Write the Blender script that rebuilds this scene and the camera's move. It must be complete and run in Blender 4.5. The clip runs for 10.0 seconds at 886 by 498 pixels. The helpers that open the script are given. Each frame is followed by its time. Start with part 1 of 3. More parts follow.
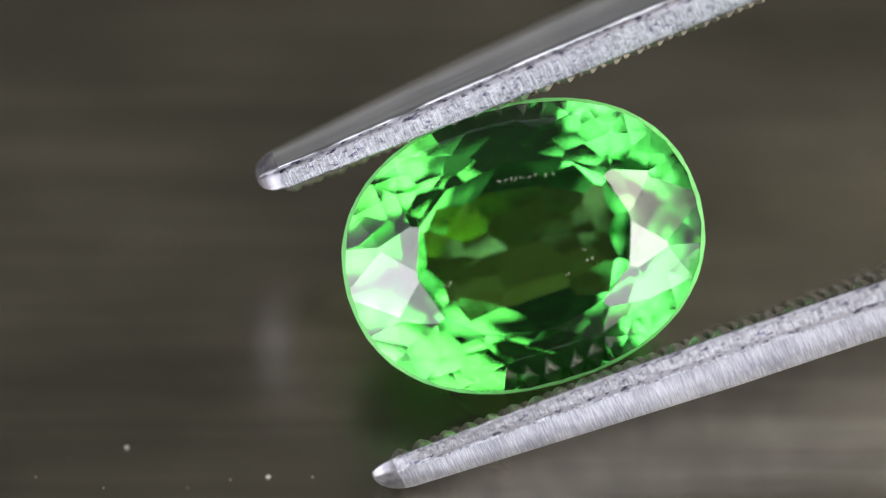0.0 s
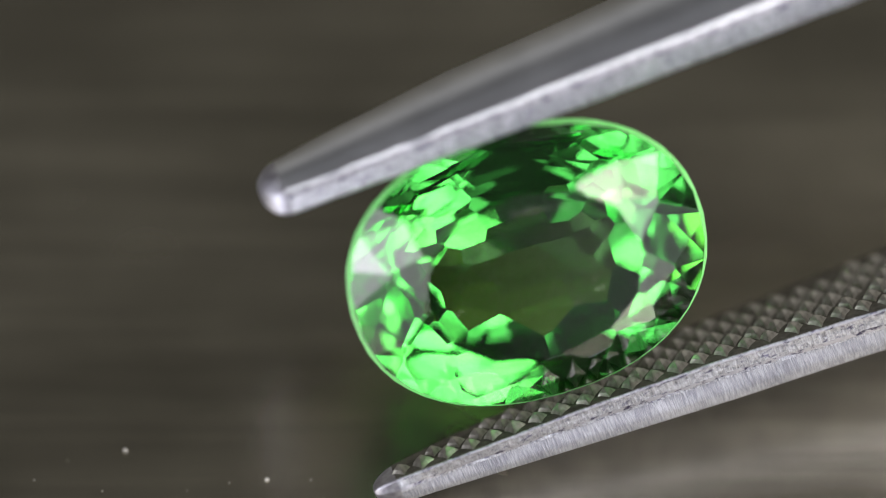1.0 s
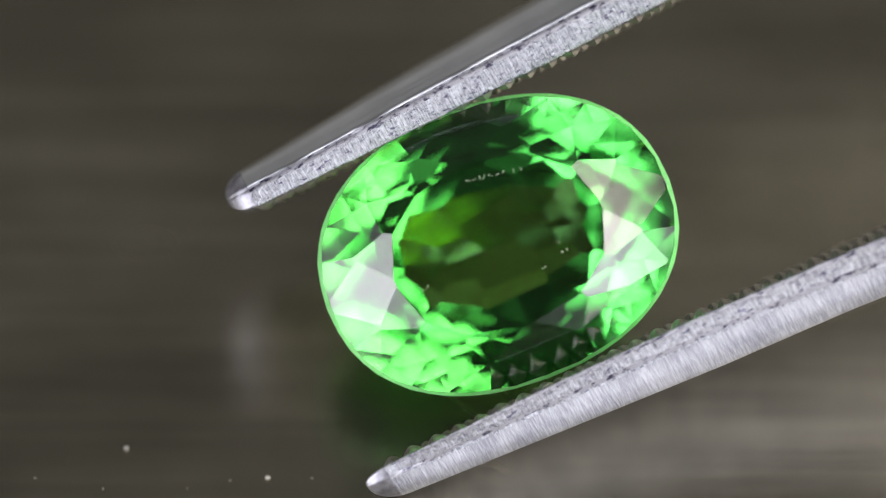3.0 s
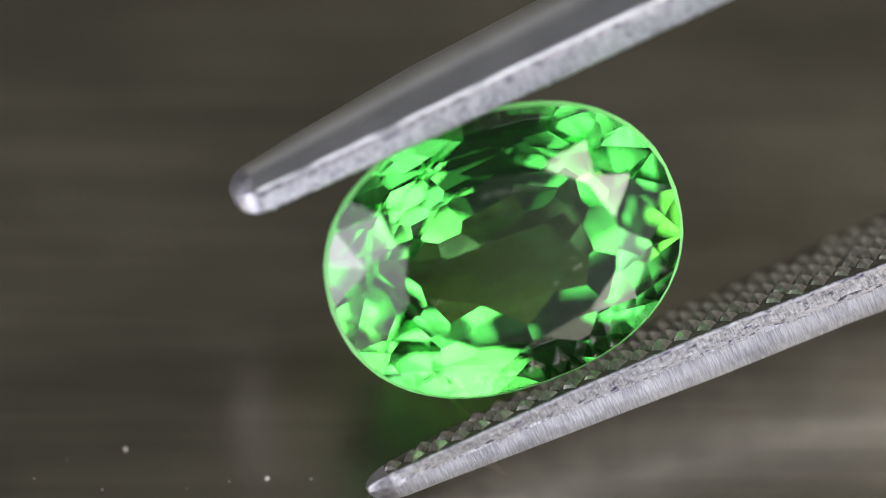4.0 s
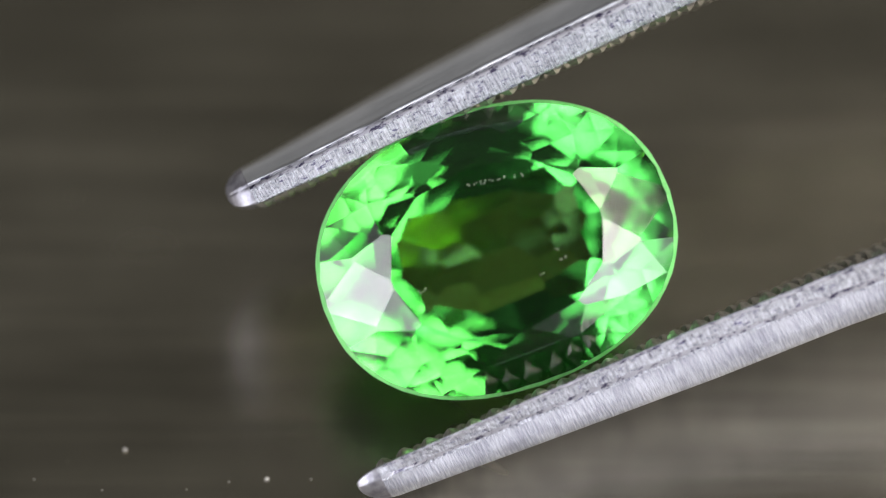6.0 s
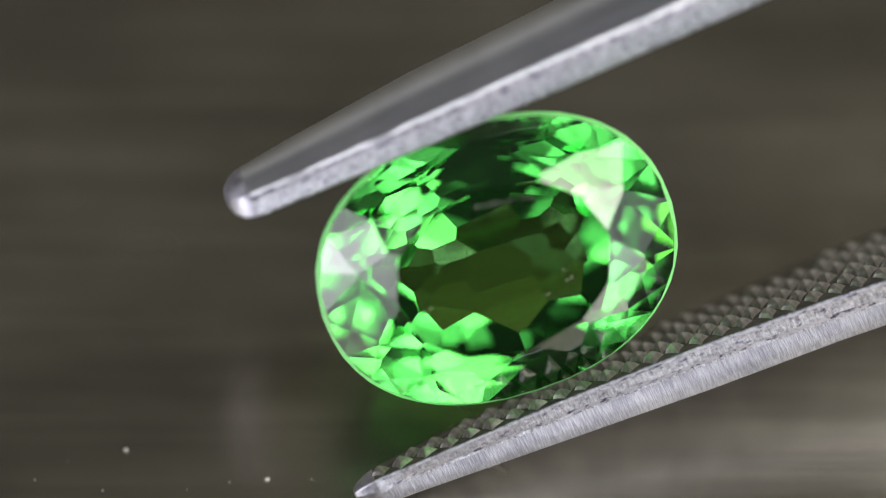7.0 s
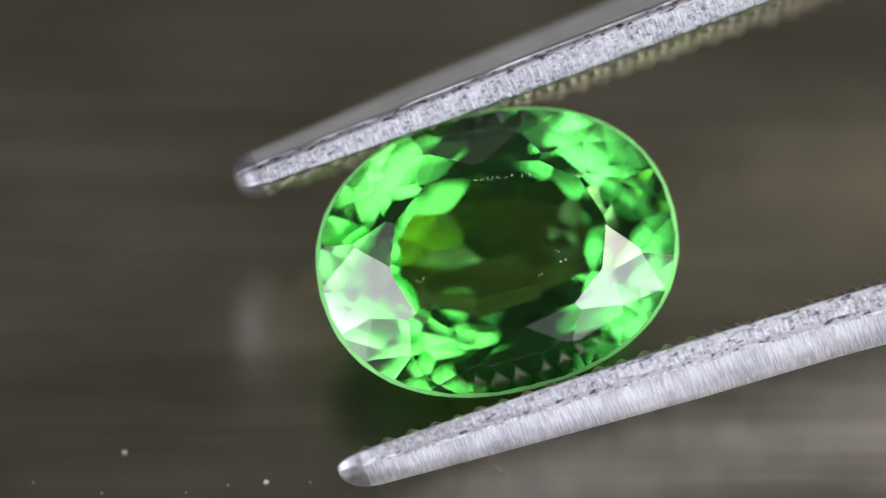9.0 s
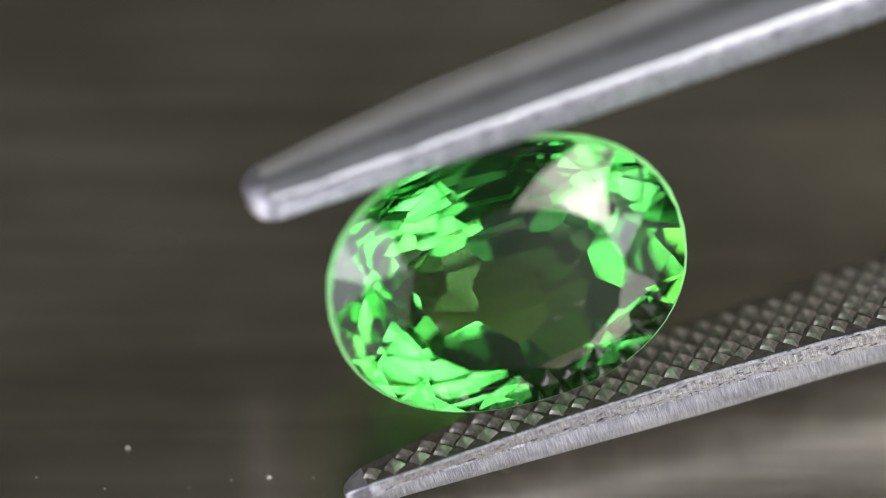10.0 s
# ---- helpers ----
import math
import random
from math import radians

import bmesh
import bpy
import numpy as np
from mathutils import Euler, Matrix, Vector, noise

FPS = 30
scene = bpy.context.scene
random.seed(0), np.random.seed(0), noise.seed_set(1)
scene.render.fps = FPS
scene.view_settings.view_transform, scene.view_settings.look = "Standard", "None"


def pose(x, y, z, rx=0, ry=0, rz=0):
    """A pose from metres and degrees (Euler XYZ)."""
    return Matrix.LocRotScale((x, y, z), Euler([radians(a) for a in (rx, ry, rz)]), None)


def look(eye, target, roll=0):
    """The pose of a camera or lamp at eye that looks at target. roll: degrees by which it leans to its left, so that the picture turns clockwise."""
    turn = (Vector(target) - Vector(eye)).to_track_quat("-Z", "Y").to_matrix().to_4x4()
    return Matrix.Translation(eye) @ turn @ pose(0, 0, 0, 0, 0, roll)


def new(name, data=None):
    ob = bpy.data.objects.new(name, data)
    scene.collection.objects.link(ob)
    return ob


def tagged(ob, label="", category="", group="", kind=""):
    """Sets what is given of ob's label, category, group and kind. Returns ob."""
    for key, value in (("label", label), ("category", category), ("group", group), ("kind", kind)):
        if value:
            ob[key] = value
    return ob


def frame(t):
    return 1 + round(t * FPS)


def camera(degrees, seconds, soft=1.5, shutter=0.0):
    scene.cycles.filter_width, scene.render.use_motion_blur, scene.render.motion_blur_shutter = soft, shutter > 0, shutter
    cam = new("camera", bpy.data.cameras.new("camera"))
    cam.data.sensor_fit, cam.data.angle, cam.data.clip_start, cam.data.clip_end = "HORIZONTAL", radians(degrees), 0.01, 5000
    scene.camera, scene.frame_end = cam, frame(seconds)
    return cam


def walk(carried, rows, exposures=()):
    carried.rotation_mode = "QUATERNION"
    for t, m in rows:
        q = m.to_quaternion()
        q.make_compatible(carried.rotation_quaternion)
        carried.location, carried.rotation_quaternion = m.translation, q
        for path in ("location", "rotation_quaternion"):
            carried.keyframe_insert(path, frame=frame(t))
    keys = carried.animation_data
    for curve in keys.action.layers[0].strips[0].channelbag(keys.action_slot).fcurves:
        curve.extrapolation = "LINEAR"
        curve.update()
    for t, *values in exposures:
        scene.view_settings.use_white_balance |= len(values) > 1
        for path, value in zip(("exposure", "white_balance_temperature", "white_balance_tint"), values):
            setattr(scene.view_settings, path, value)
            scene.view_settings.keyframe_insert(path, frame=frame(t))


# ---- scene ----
MM = 0.001
DEGREES = 8.0            # a long macro lens
REACH = 137.57           # mm from the lens to the plane of the stone
DOWN = 57.0              # degrees by which the lens looks down
LIFT = 3.3               # mm of the stone's plane over the table

# plane that faces the lens: x right, y up in the picture, z towards the lens
FACING = pose(0, 0, LIFT * MM, 90 - DOWN)

cam = camera(DEGREES, 10.0, soft=1.0)
cam.data.dof.use_dof = True
cam.data.dof.focus_distance = (REACH - 0.2) * MM
cam.data.dof.aperture_fstop = 21.0

# small tremble of the tripod: seconds, degrees sideways, degrees up
TREMBLE = [
    (0, 0.0089, -0.0237),
    (0.5, -0.0026, 0.0115),
    (1, -0.0029, 0.0037),
    (1.5, -0.0065, -0.0042),
    (2, 0.0013, -0.0162),
    (2.5, 0.0052, -0.0162),
    (4, -0.0026, -0.0081),
    (4.5, -0.0065, 0.0073),
    (5, 0.0089, -0.0081),
    (5.5, -0.0065, -0.0044),
    (7, 0.0013, -0.0003),
    (7.5, -0.0029, 0.0232),
    (8, -0.0026, 0.0154),
    (8.5, -0.0146, 0.0115),
    (9, -0.0104, 0.0232),
    (9.5, -0.0065, 0.0037),
    (10, 0.0170, -0.0162),
]
walk(cam, [(t, FACING @ Matrix.Translation((0, 0, REACH * MM)) @ pose(0, 0, 0, up, side, 0))
           for t, side, up in TREMBLE])

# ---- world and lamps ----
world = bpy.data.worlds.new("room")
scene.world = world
world.use_nodes = True
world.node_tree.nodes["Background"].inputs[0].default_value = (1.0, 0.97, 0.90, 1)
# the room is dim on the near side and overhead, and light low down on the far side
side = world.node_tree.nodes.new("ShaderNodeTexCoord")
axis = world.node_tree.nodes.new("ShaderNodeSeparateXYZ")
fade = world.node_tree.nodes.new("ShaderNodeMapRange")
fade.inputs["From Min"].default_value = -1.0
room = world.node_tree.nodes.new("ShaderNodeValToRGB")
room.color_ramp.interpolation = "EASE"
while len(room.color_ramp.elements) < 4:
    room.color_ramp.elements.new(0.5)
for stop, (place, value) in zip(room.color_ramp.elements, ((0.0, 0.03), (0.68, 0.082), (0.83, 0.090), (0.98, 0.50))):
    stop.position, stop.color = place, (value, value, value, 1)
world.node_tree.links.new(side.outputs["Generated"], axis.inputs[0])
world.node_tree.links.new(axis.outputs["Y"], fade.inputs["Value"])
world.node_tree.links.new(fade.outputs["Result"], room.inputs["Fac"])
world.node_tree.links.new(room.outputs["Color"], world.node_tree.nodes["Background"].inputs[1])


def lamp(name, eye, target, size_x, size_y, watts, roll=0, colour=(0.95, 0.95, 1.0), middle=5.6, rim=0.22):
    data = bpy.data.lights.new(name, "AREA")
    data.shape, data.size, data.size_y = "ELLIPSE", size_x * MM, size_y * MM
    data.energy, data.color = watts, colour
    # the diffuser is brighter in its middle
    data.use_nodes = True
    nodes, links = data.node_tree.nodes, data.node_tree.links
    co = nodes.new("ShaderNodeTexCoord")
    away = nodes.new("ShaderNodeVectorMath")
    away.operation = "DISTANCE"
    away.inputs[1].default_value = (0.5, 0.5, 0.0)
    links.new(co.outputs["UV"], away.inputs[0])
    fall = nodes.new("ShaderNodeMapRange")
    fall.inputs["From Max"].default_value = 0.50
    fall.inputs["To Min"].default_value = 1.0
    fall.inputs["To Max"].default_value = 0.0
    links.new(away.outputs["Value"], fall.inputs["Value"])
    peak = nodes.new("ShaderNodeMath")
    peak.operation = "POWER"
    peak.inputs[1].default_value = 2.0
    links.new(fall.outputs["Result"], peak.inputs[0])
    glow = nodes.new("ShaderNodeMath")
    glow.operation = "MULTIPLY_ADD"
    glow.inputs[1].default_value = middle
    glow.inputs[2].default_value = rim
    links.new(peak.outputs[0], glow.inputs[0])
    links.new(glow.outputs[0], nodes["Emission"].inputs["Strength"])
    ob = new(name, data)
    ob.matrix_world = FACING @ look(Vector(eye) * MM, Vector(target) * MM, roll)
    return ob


# placed from the stone: right, up and towards the lens
lamp("lamp_side_west", (-118, -33, 85), (0, 0, 0), 205, 205, 0.225, 75)
lamp("lamp_side_east", (115, -42, 87), (0, 0, 0), 180, 190, 0.178, -68)
# small warm lamp added out of view to lay a glow on the table
lamp("lamp_added_glow", (35, 9, 37), (10, -8, 0), 40, 38, 0.0300, 0, (1.0, 0.94, 0.84), 0.9, 0.75)
scene.view_settings.exposure = 0.05


# ---- materials ----
def material(name):
    m = bpy.data.materials.new(name)
    m.use_nodes = True
    return m, m.node_tree.nodes, m.node_tree.links, m.node_tree.nodes["Principled BSDF"]


def mapped(nodes, links, scale):
    co = nodes.new("ShaderNodeTexCoord")
    mp = nodes.new("ShaderNodeMapping")
    mp.inputs["Scale"].default_value = scale
    links.new(co.outputs["Object"], mp.inputs["Vector"])
    return mp.outputs["Vector"]


def noise_node(nodes, links, vector, scale, detail=4.0, rough=0.55):
    n = nodes.new("ShaderNodeTexNoise")
    n.inputs["Scale"].default_value = scale
    n.inputs["Detail"].default_value = detail
    n.inputs["Roughness"].default_value = rough
    links.new(vector, n.inputs["Vector"])
    return n.outputs["Fac"]


def ramp(nodes, links, fac, stops):
    r = nodes.new("ShaderNodeValToRGB")
    e = r.color_ramp.elements
    while len(e) < len(stops):
        e.new(0.5)
    for k, (p, c) in enumerate(stops):
        e[k].position = p
        e[k].color = (*c, 1) if isinstance(c, tuple) else (c, c, c, 1)
    links.new(fac, r.inputs["Fac"])
    return r.outputs["Color"]


def bump(nodes, links, height, shader, strength, distance):
    b = nodes.new("ShaderNodeBump")
    b.inputs["Strength"].default_value = strength
    b.inputs["Distance"].default_value = distance
    links.new(height, b.inputs["Height"])
    links.new(b.outputs["Normal"], shader.inputs["Normal"])


def brushed(nodes, links, p, amount, way):
    """Gloss spreads along the way given in the thing's own space."""
    p.inputs["Anisotropic"].default_value = amount
    turn = nodes.new("ShaderNodeVectorTransform")
    turn.vector_type, turn.convert_from, turn.convert_to = "VECTOR", "OBJECT", "WORLD"
    turn.inputs[0].default_value = way
    links.new(turn.outputs[0], p.inputs["Tangent"])


def table_material():
    m, nodes, links, p = material("dark_satin_metal")
    streak = noise_node(nodes, links, mapped(nodes, links, (60, 1500, 1)), 1.0, 5)
    broad = noise_node(nodes, links, mapped(nodes, links, (120, 160, 1)), 1.0, 3)
    mix = nodes.new("ShaderNodeMix")
    mix.data_type = "FLOAT"
    mix.inputs[0].default_value = 0.5
    links.new(streak, mix.inputs[2])
    links.new(broad, mix.inputs[3])
    links.new(ramp(nodes, links, mix.outputs[0], [(0.36, (0.32, 0.30, 0.245)), (0.64, (0.55, 0.515, 0.42))]),
              p.inputs["Base Color"])
    links.new(ramp(nodes, links, broad, [(0.3, 0.23), (0.7, 0.28)]), p.inputs["Roughness"])
    p.inputs["Metallic"].default_value = 1.0
    # brushed from side to side: reflections smear across the streaks
    brushed(nodes, links, p, 0.62, (0, 1, 0))
    bump(nodes, links, streak, p, 0.12, 0.00005)
    return m


def steel_back():
    m, nodes, links, p = material("satin_steel")
    p.inputs["Metallic"].default_value = 1.0
    n1 = noise_node(nodes, links, mapped(nodes, links, (1500, 9000, 9000)), 1.0, 4)
    n2 = noise_node(nodes, links, mapped(nodes, links, (600, 600, 600)), 1.0, 3)
    links.new(ramp(nodes, links, n2, [(0.3, (0.58, 0.60, 0.66)), (0.7, (0.72, 0.74, 0.81))]), p.inputs["Base Color"])
    links.new(ramp(nodes, links, n1, [(0.3, 0.44), (0.7, 0.54)]), p.inputs["Roughness"])
    bump(nodes, links, n1, p, 0.25, 0.00002)
    brushed(nodes, links, p, 0.80, (1, 0, 0))
    return m


def steel_ground():
    m, nodes, links, p = material("ground_steel_edge")
    p.inputs["Metallic"].default_value = 1.0
    marks = noise_node(nodes, links, mapped(nodes, links, (24000, 3200, 3200)), 1.0, 5, 0.65)
    grain = noise_node(nodes, links, mapped(nodes, links, (9000, 9000, 9000)), 1.0, 4, 0.65)
    nicks = noise_node(nodes, links, mapped(nodes, links, (4200, 9000, 9000)), 1.0, 5, 0.65)
    both = nodes.new("ShaderNodeMix")
    both.data_type = "FLOAT"
    both.inputs[0].default_value = 0.45
    links.new(marks, both.inputs[2])
    links.new(grain, both.inputs[3])
    base = nodes.new("ShaderNodeMix")
    base.data_type, base.blend_type = "RGBA", "MULTIPLY"
    base.inputs[0].default_value = 1.0
    links.new(ramp(nodes, links, both.outputs[0], [(0.36, (0.17, 0.175, 0.22)), (0.62, (0.61, 0.63, 0.72))]), base.inputs[6])
    links.new(ramp(nodes, links, nicks, [(0.35, (0.30, 0.28, 0.40)), (0.43, (1.0, 1.0, 1.0))]), base.inputs[7])
    links.new(base.outputs[2], p.inputs["Base Color"])
    links.new(ramp(nodes, links, grain, [(0.3, 0.26), (0.7, 0.48)]), p.inputs["Roughness"])
    bump(nodes, links, both.outputs[0], p, 1.0, 0.00014)
    brushed(nodes, links, p, 0.55, (1, 0, 0))
    return m


def steel_side():
    m, nodes, links, p = material("smooth_steel_side")
    p.inputs["Metallic"].default_value = 1.0
    marks = noise_node(nodes, links, mapped(nodes, links, (22000, 2600, 2600)), 1.0, 5, 0.65)
    broad = noise_node(nodes, links, mapped(nodes, links, (1200, 1200, 1200)), 1.0, 3)
    tone = nodes.new("ShaderNodeMix")
    tone.data_type = "FLOAT"
    tone.inputs[0].default_value = 0.40
    links.new(marks, tone.inputs[2])
    links.new(broad, tone.inputs[3])
    links.new(ramp(nodes, links, tone.outputs[0], [(0.40, (0.30, 0.31, 0.37)), (0.60, (0.54, 0.55, 0.62))]), p.inputs["Base Color"])
    links.new(ramp(nodes, links, marks, [(0.3, 0.62), (0.7, 0.74)]), p.inputs["Roughness"])
    bump(nodes, links, marks, p, 0.7, 0.00008)
    brushed(nodes, links, p, 0.40, (1, 0, 0))
    return m


def steel_nose():
    m, nodes, links, p = material("polished_steel_tip")
    p.inputs["Metallic"].default_value = 1.0
    n = noise_node(nodes, links, mapped(nodes, links, (6000, 6000, 6000)), 1.0, 4)
    links.new(ramp(nodes, links, n, [(0.3, (0.28, 0.27, 0.33)), (0.7, (0.48, 0.48, 0.53))]), p.inputs["Base Color"])
    links.new(ramp(nodes, links, n, [(0.3, 0.42), (0.7, 0.55)]), p.inputs["Roughness"])
    bump(nodes, links, n, p, 0.3, 0.00003)
    return m


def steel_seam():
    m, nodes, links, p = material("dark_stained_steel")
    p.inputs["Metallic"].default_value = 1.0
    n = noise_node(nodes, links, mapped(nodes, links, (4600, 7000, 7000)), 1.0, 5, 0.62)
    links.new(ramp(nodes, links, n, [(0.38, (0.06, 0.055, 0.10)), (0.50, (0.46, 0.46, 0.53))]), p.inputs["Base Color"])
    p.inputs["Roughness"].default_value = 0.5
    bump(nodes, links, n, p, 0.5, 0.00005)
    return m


def steel_teeth():
    m, nodes, links, p = material("dark_knurled_steel")
    p.inputs["Metallic"].default_value = 1.0
    n = noise_node(nodes, links, mapped(nodes, links, (5000, 5000, 5000)), 1.0, 4)
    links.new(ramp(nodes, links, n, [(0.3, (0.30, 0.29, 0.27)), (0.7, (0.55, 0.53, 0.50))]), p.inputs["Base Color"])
    p.inputs["Roughness"].default_value = 0.42
    bump(nodes, links, n, p, 0.4, 0.00004)
    return m


def steel_grip():
    m, nodes, links, p = material("shaded_steel_between_teeth")
    p.inputs["Metallic"].default_value = 1.0
    n = noise_node(nodes, links, mapped(nodes, links, (5000, 5000, 5000)), 1.0, 4)
    # the shade in the gaps between the teeth is put into this darker base
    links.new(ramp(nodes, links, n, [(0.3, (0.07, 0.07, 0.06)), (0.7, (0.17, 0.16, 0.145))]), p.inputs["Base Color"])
    p.inputs["Roughness"].default_value = 0.62
    bump(nodes, links, n, p, 0.4, 0.00004)
    return m


def stone_material():
    m, nodes, links, p = material("green_garnet")
    p.inputs["Base Color"].default_value = (0.86, 0.97, 0.60, 1)
    p.inputs["Transmission Weight"].default_value = 1.0
    p.inputs["Roughness"].default_value = 0.0
    p.inputs["IOR"].default_value = 1.74
    return m


def pavilion_material():
    """Light that leaves at once keeps its warm tone; each bounce inside takes more red and blue out of it."""
    m, nodes, links, p = material("green_garnet_inside")
    nodes.remove(p)
    out = nodes.new("ShaderNodeBsdfRefraction")
    out.inputs["Color"].default_value = (0.24, 0.50, 0.10, 1)
    out.inputs["Roughness"].default_value = 0.0
    out.inputs["IOR"].default_value = 1.74
    back = nodes.new("ShaderNodeBsdfGlossy")
    back.inputs["Color"].default_value = (0.225, 0.56, 0.28, 1)
    back.inputs["Roughness"].default_value = 0.0
    gloss = nodes.new("ShaderNodeFresnel")
    gloss.inputs["IOR"].default_value = 1.74
    mix = nodes.new("ShaderNodeMixShader")
    links.new(gloss.outputs["Fac"], mix.inputs["Fac"])
    links.new(out.outputs["BSDF"], mix.inputs[1])
    links.new(back.outputs["BSDF"], mix.inputs[2])
    # a little green diffuse, painted in as fill light for the dark lower facets
    fill_green = nodes.new("ShaderNodeBsdfDiffuse")
    fill_tone = noise_node(nodes, links, mapped(nodes, links, (900, 900, 900)), 1.0, 4)
    links.new(ramp(nodes, links, fill_tone, [(0.3, (0.05, 0.34, 0.08)), (0.7, (0.10, 0.52, 0.14))]), fill_green.inputs["Color"])
    filled = nodes.new("ShaderNodeMixShader")
    filled.inputs["Fac"].default_value = 0.025
    links.new(mix.outputs["Shader"], filled.inputs[1])
    links.new(fill_green.outputs["BSDF"], filled.inputs[2])
    links.new(filled.outputs["Shader"], nodes["Material Output"].inputs["Surface"])
    return m


def girdle_material():
    m, nodes, links, p = material("frosted_green_girdle")
    n = noise_node(nodes, links, mapped(nodes, links, (9000, 9000, 9000)), 1.0, 3)
    links.new(ramp(nodes, links, n, [(0.3, (0.22, 0.80, 0.22)), (0.7, (0.38, 0.95, 0.36))]), p.inputs["Base Color"])
    p.inputs["Transmission Weight"].default_value = 0.35
    p.inputs["Roughness"].default_value = 0.4
    p.inputs["IOR"].default_value = 1.74
    return m


def dust_material():
    m, nodes, links, p = material("pale_dust")
    n = noise_node(nodes, links, mapped(nodes, links, (20000, 20000, 20000)), 1.0, 2)
    links.new(ramp(nodes, links, n, [(0.3, (0.30, 0.29, 0.27)), (0.7, (0.48, 0.47, 0.44))]), p.inputs["Base Color"])
    p.inputs["Roughness"].default_value = 0.8
    return m


TABLE, BACK, EDGE, NOSE, TEETH, SIDE = (table_material(), steel_back(), steel_ground(), steel_nose(), steel_teeth(), steel_side())
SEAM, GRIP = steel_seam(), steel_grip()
STONE, INSIDE, GIRDLE, DUST = stone_material(), pavilion_material(), girdle_material(), dust_material()


# ---- building helpers ----
def part(name, bm, mats, parent, label="", smooth=False):
    me = bpy.data.meshes.new(name)
    bm.to_mesh(me)
    bm.free()
    for mat in mats if isinstance(mats, (list, tuple)) else [mats]:
        me.materials.append(mat)
    for f in me.polygons:
        f.use_smooth = smooth
    ob = new(name, me)
    ob.parent = parent
    return tagged(ob, label)


# ---- table ----
def build_table():
    bm = bmesh.new()
    n = 24
    size = 0.4
    grid = [[bm.verts.new((-size + 2 * size * i / n, -size + 2 * size * j / n, 0)) for i in range(n + 1)]
            for j in range(n + 1)]
    for j in range(n):
        for i in range(n):
            bm.faces.new((grid[j][i], grid[j][i + 1], grid[j + 1][i + 1], grid[j + 1][i]))
    low = [bm.verts.new((x, y, -0.02)) for x, y in ((-size, -size), (size, -size), (size, size), (-size, size))]
    bm.faces.new(low[::-1])
    rims = [grid[0], [row[n] for row in grid], grid[n][::-1], [row[0] for row in grid][::-1]]
    for k, rim in enumerate(rims):
        bm.faces.new(rim[::-1] + [low[k], low[(k + 1) % 4]])
    ob = part("table_top", bm, TABLE, None)
    return tagged(ob, "dark brown satin metal table top with fine streaks", "table top", "", "structure")


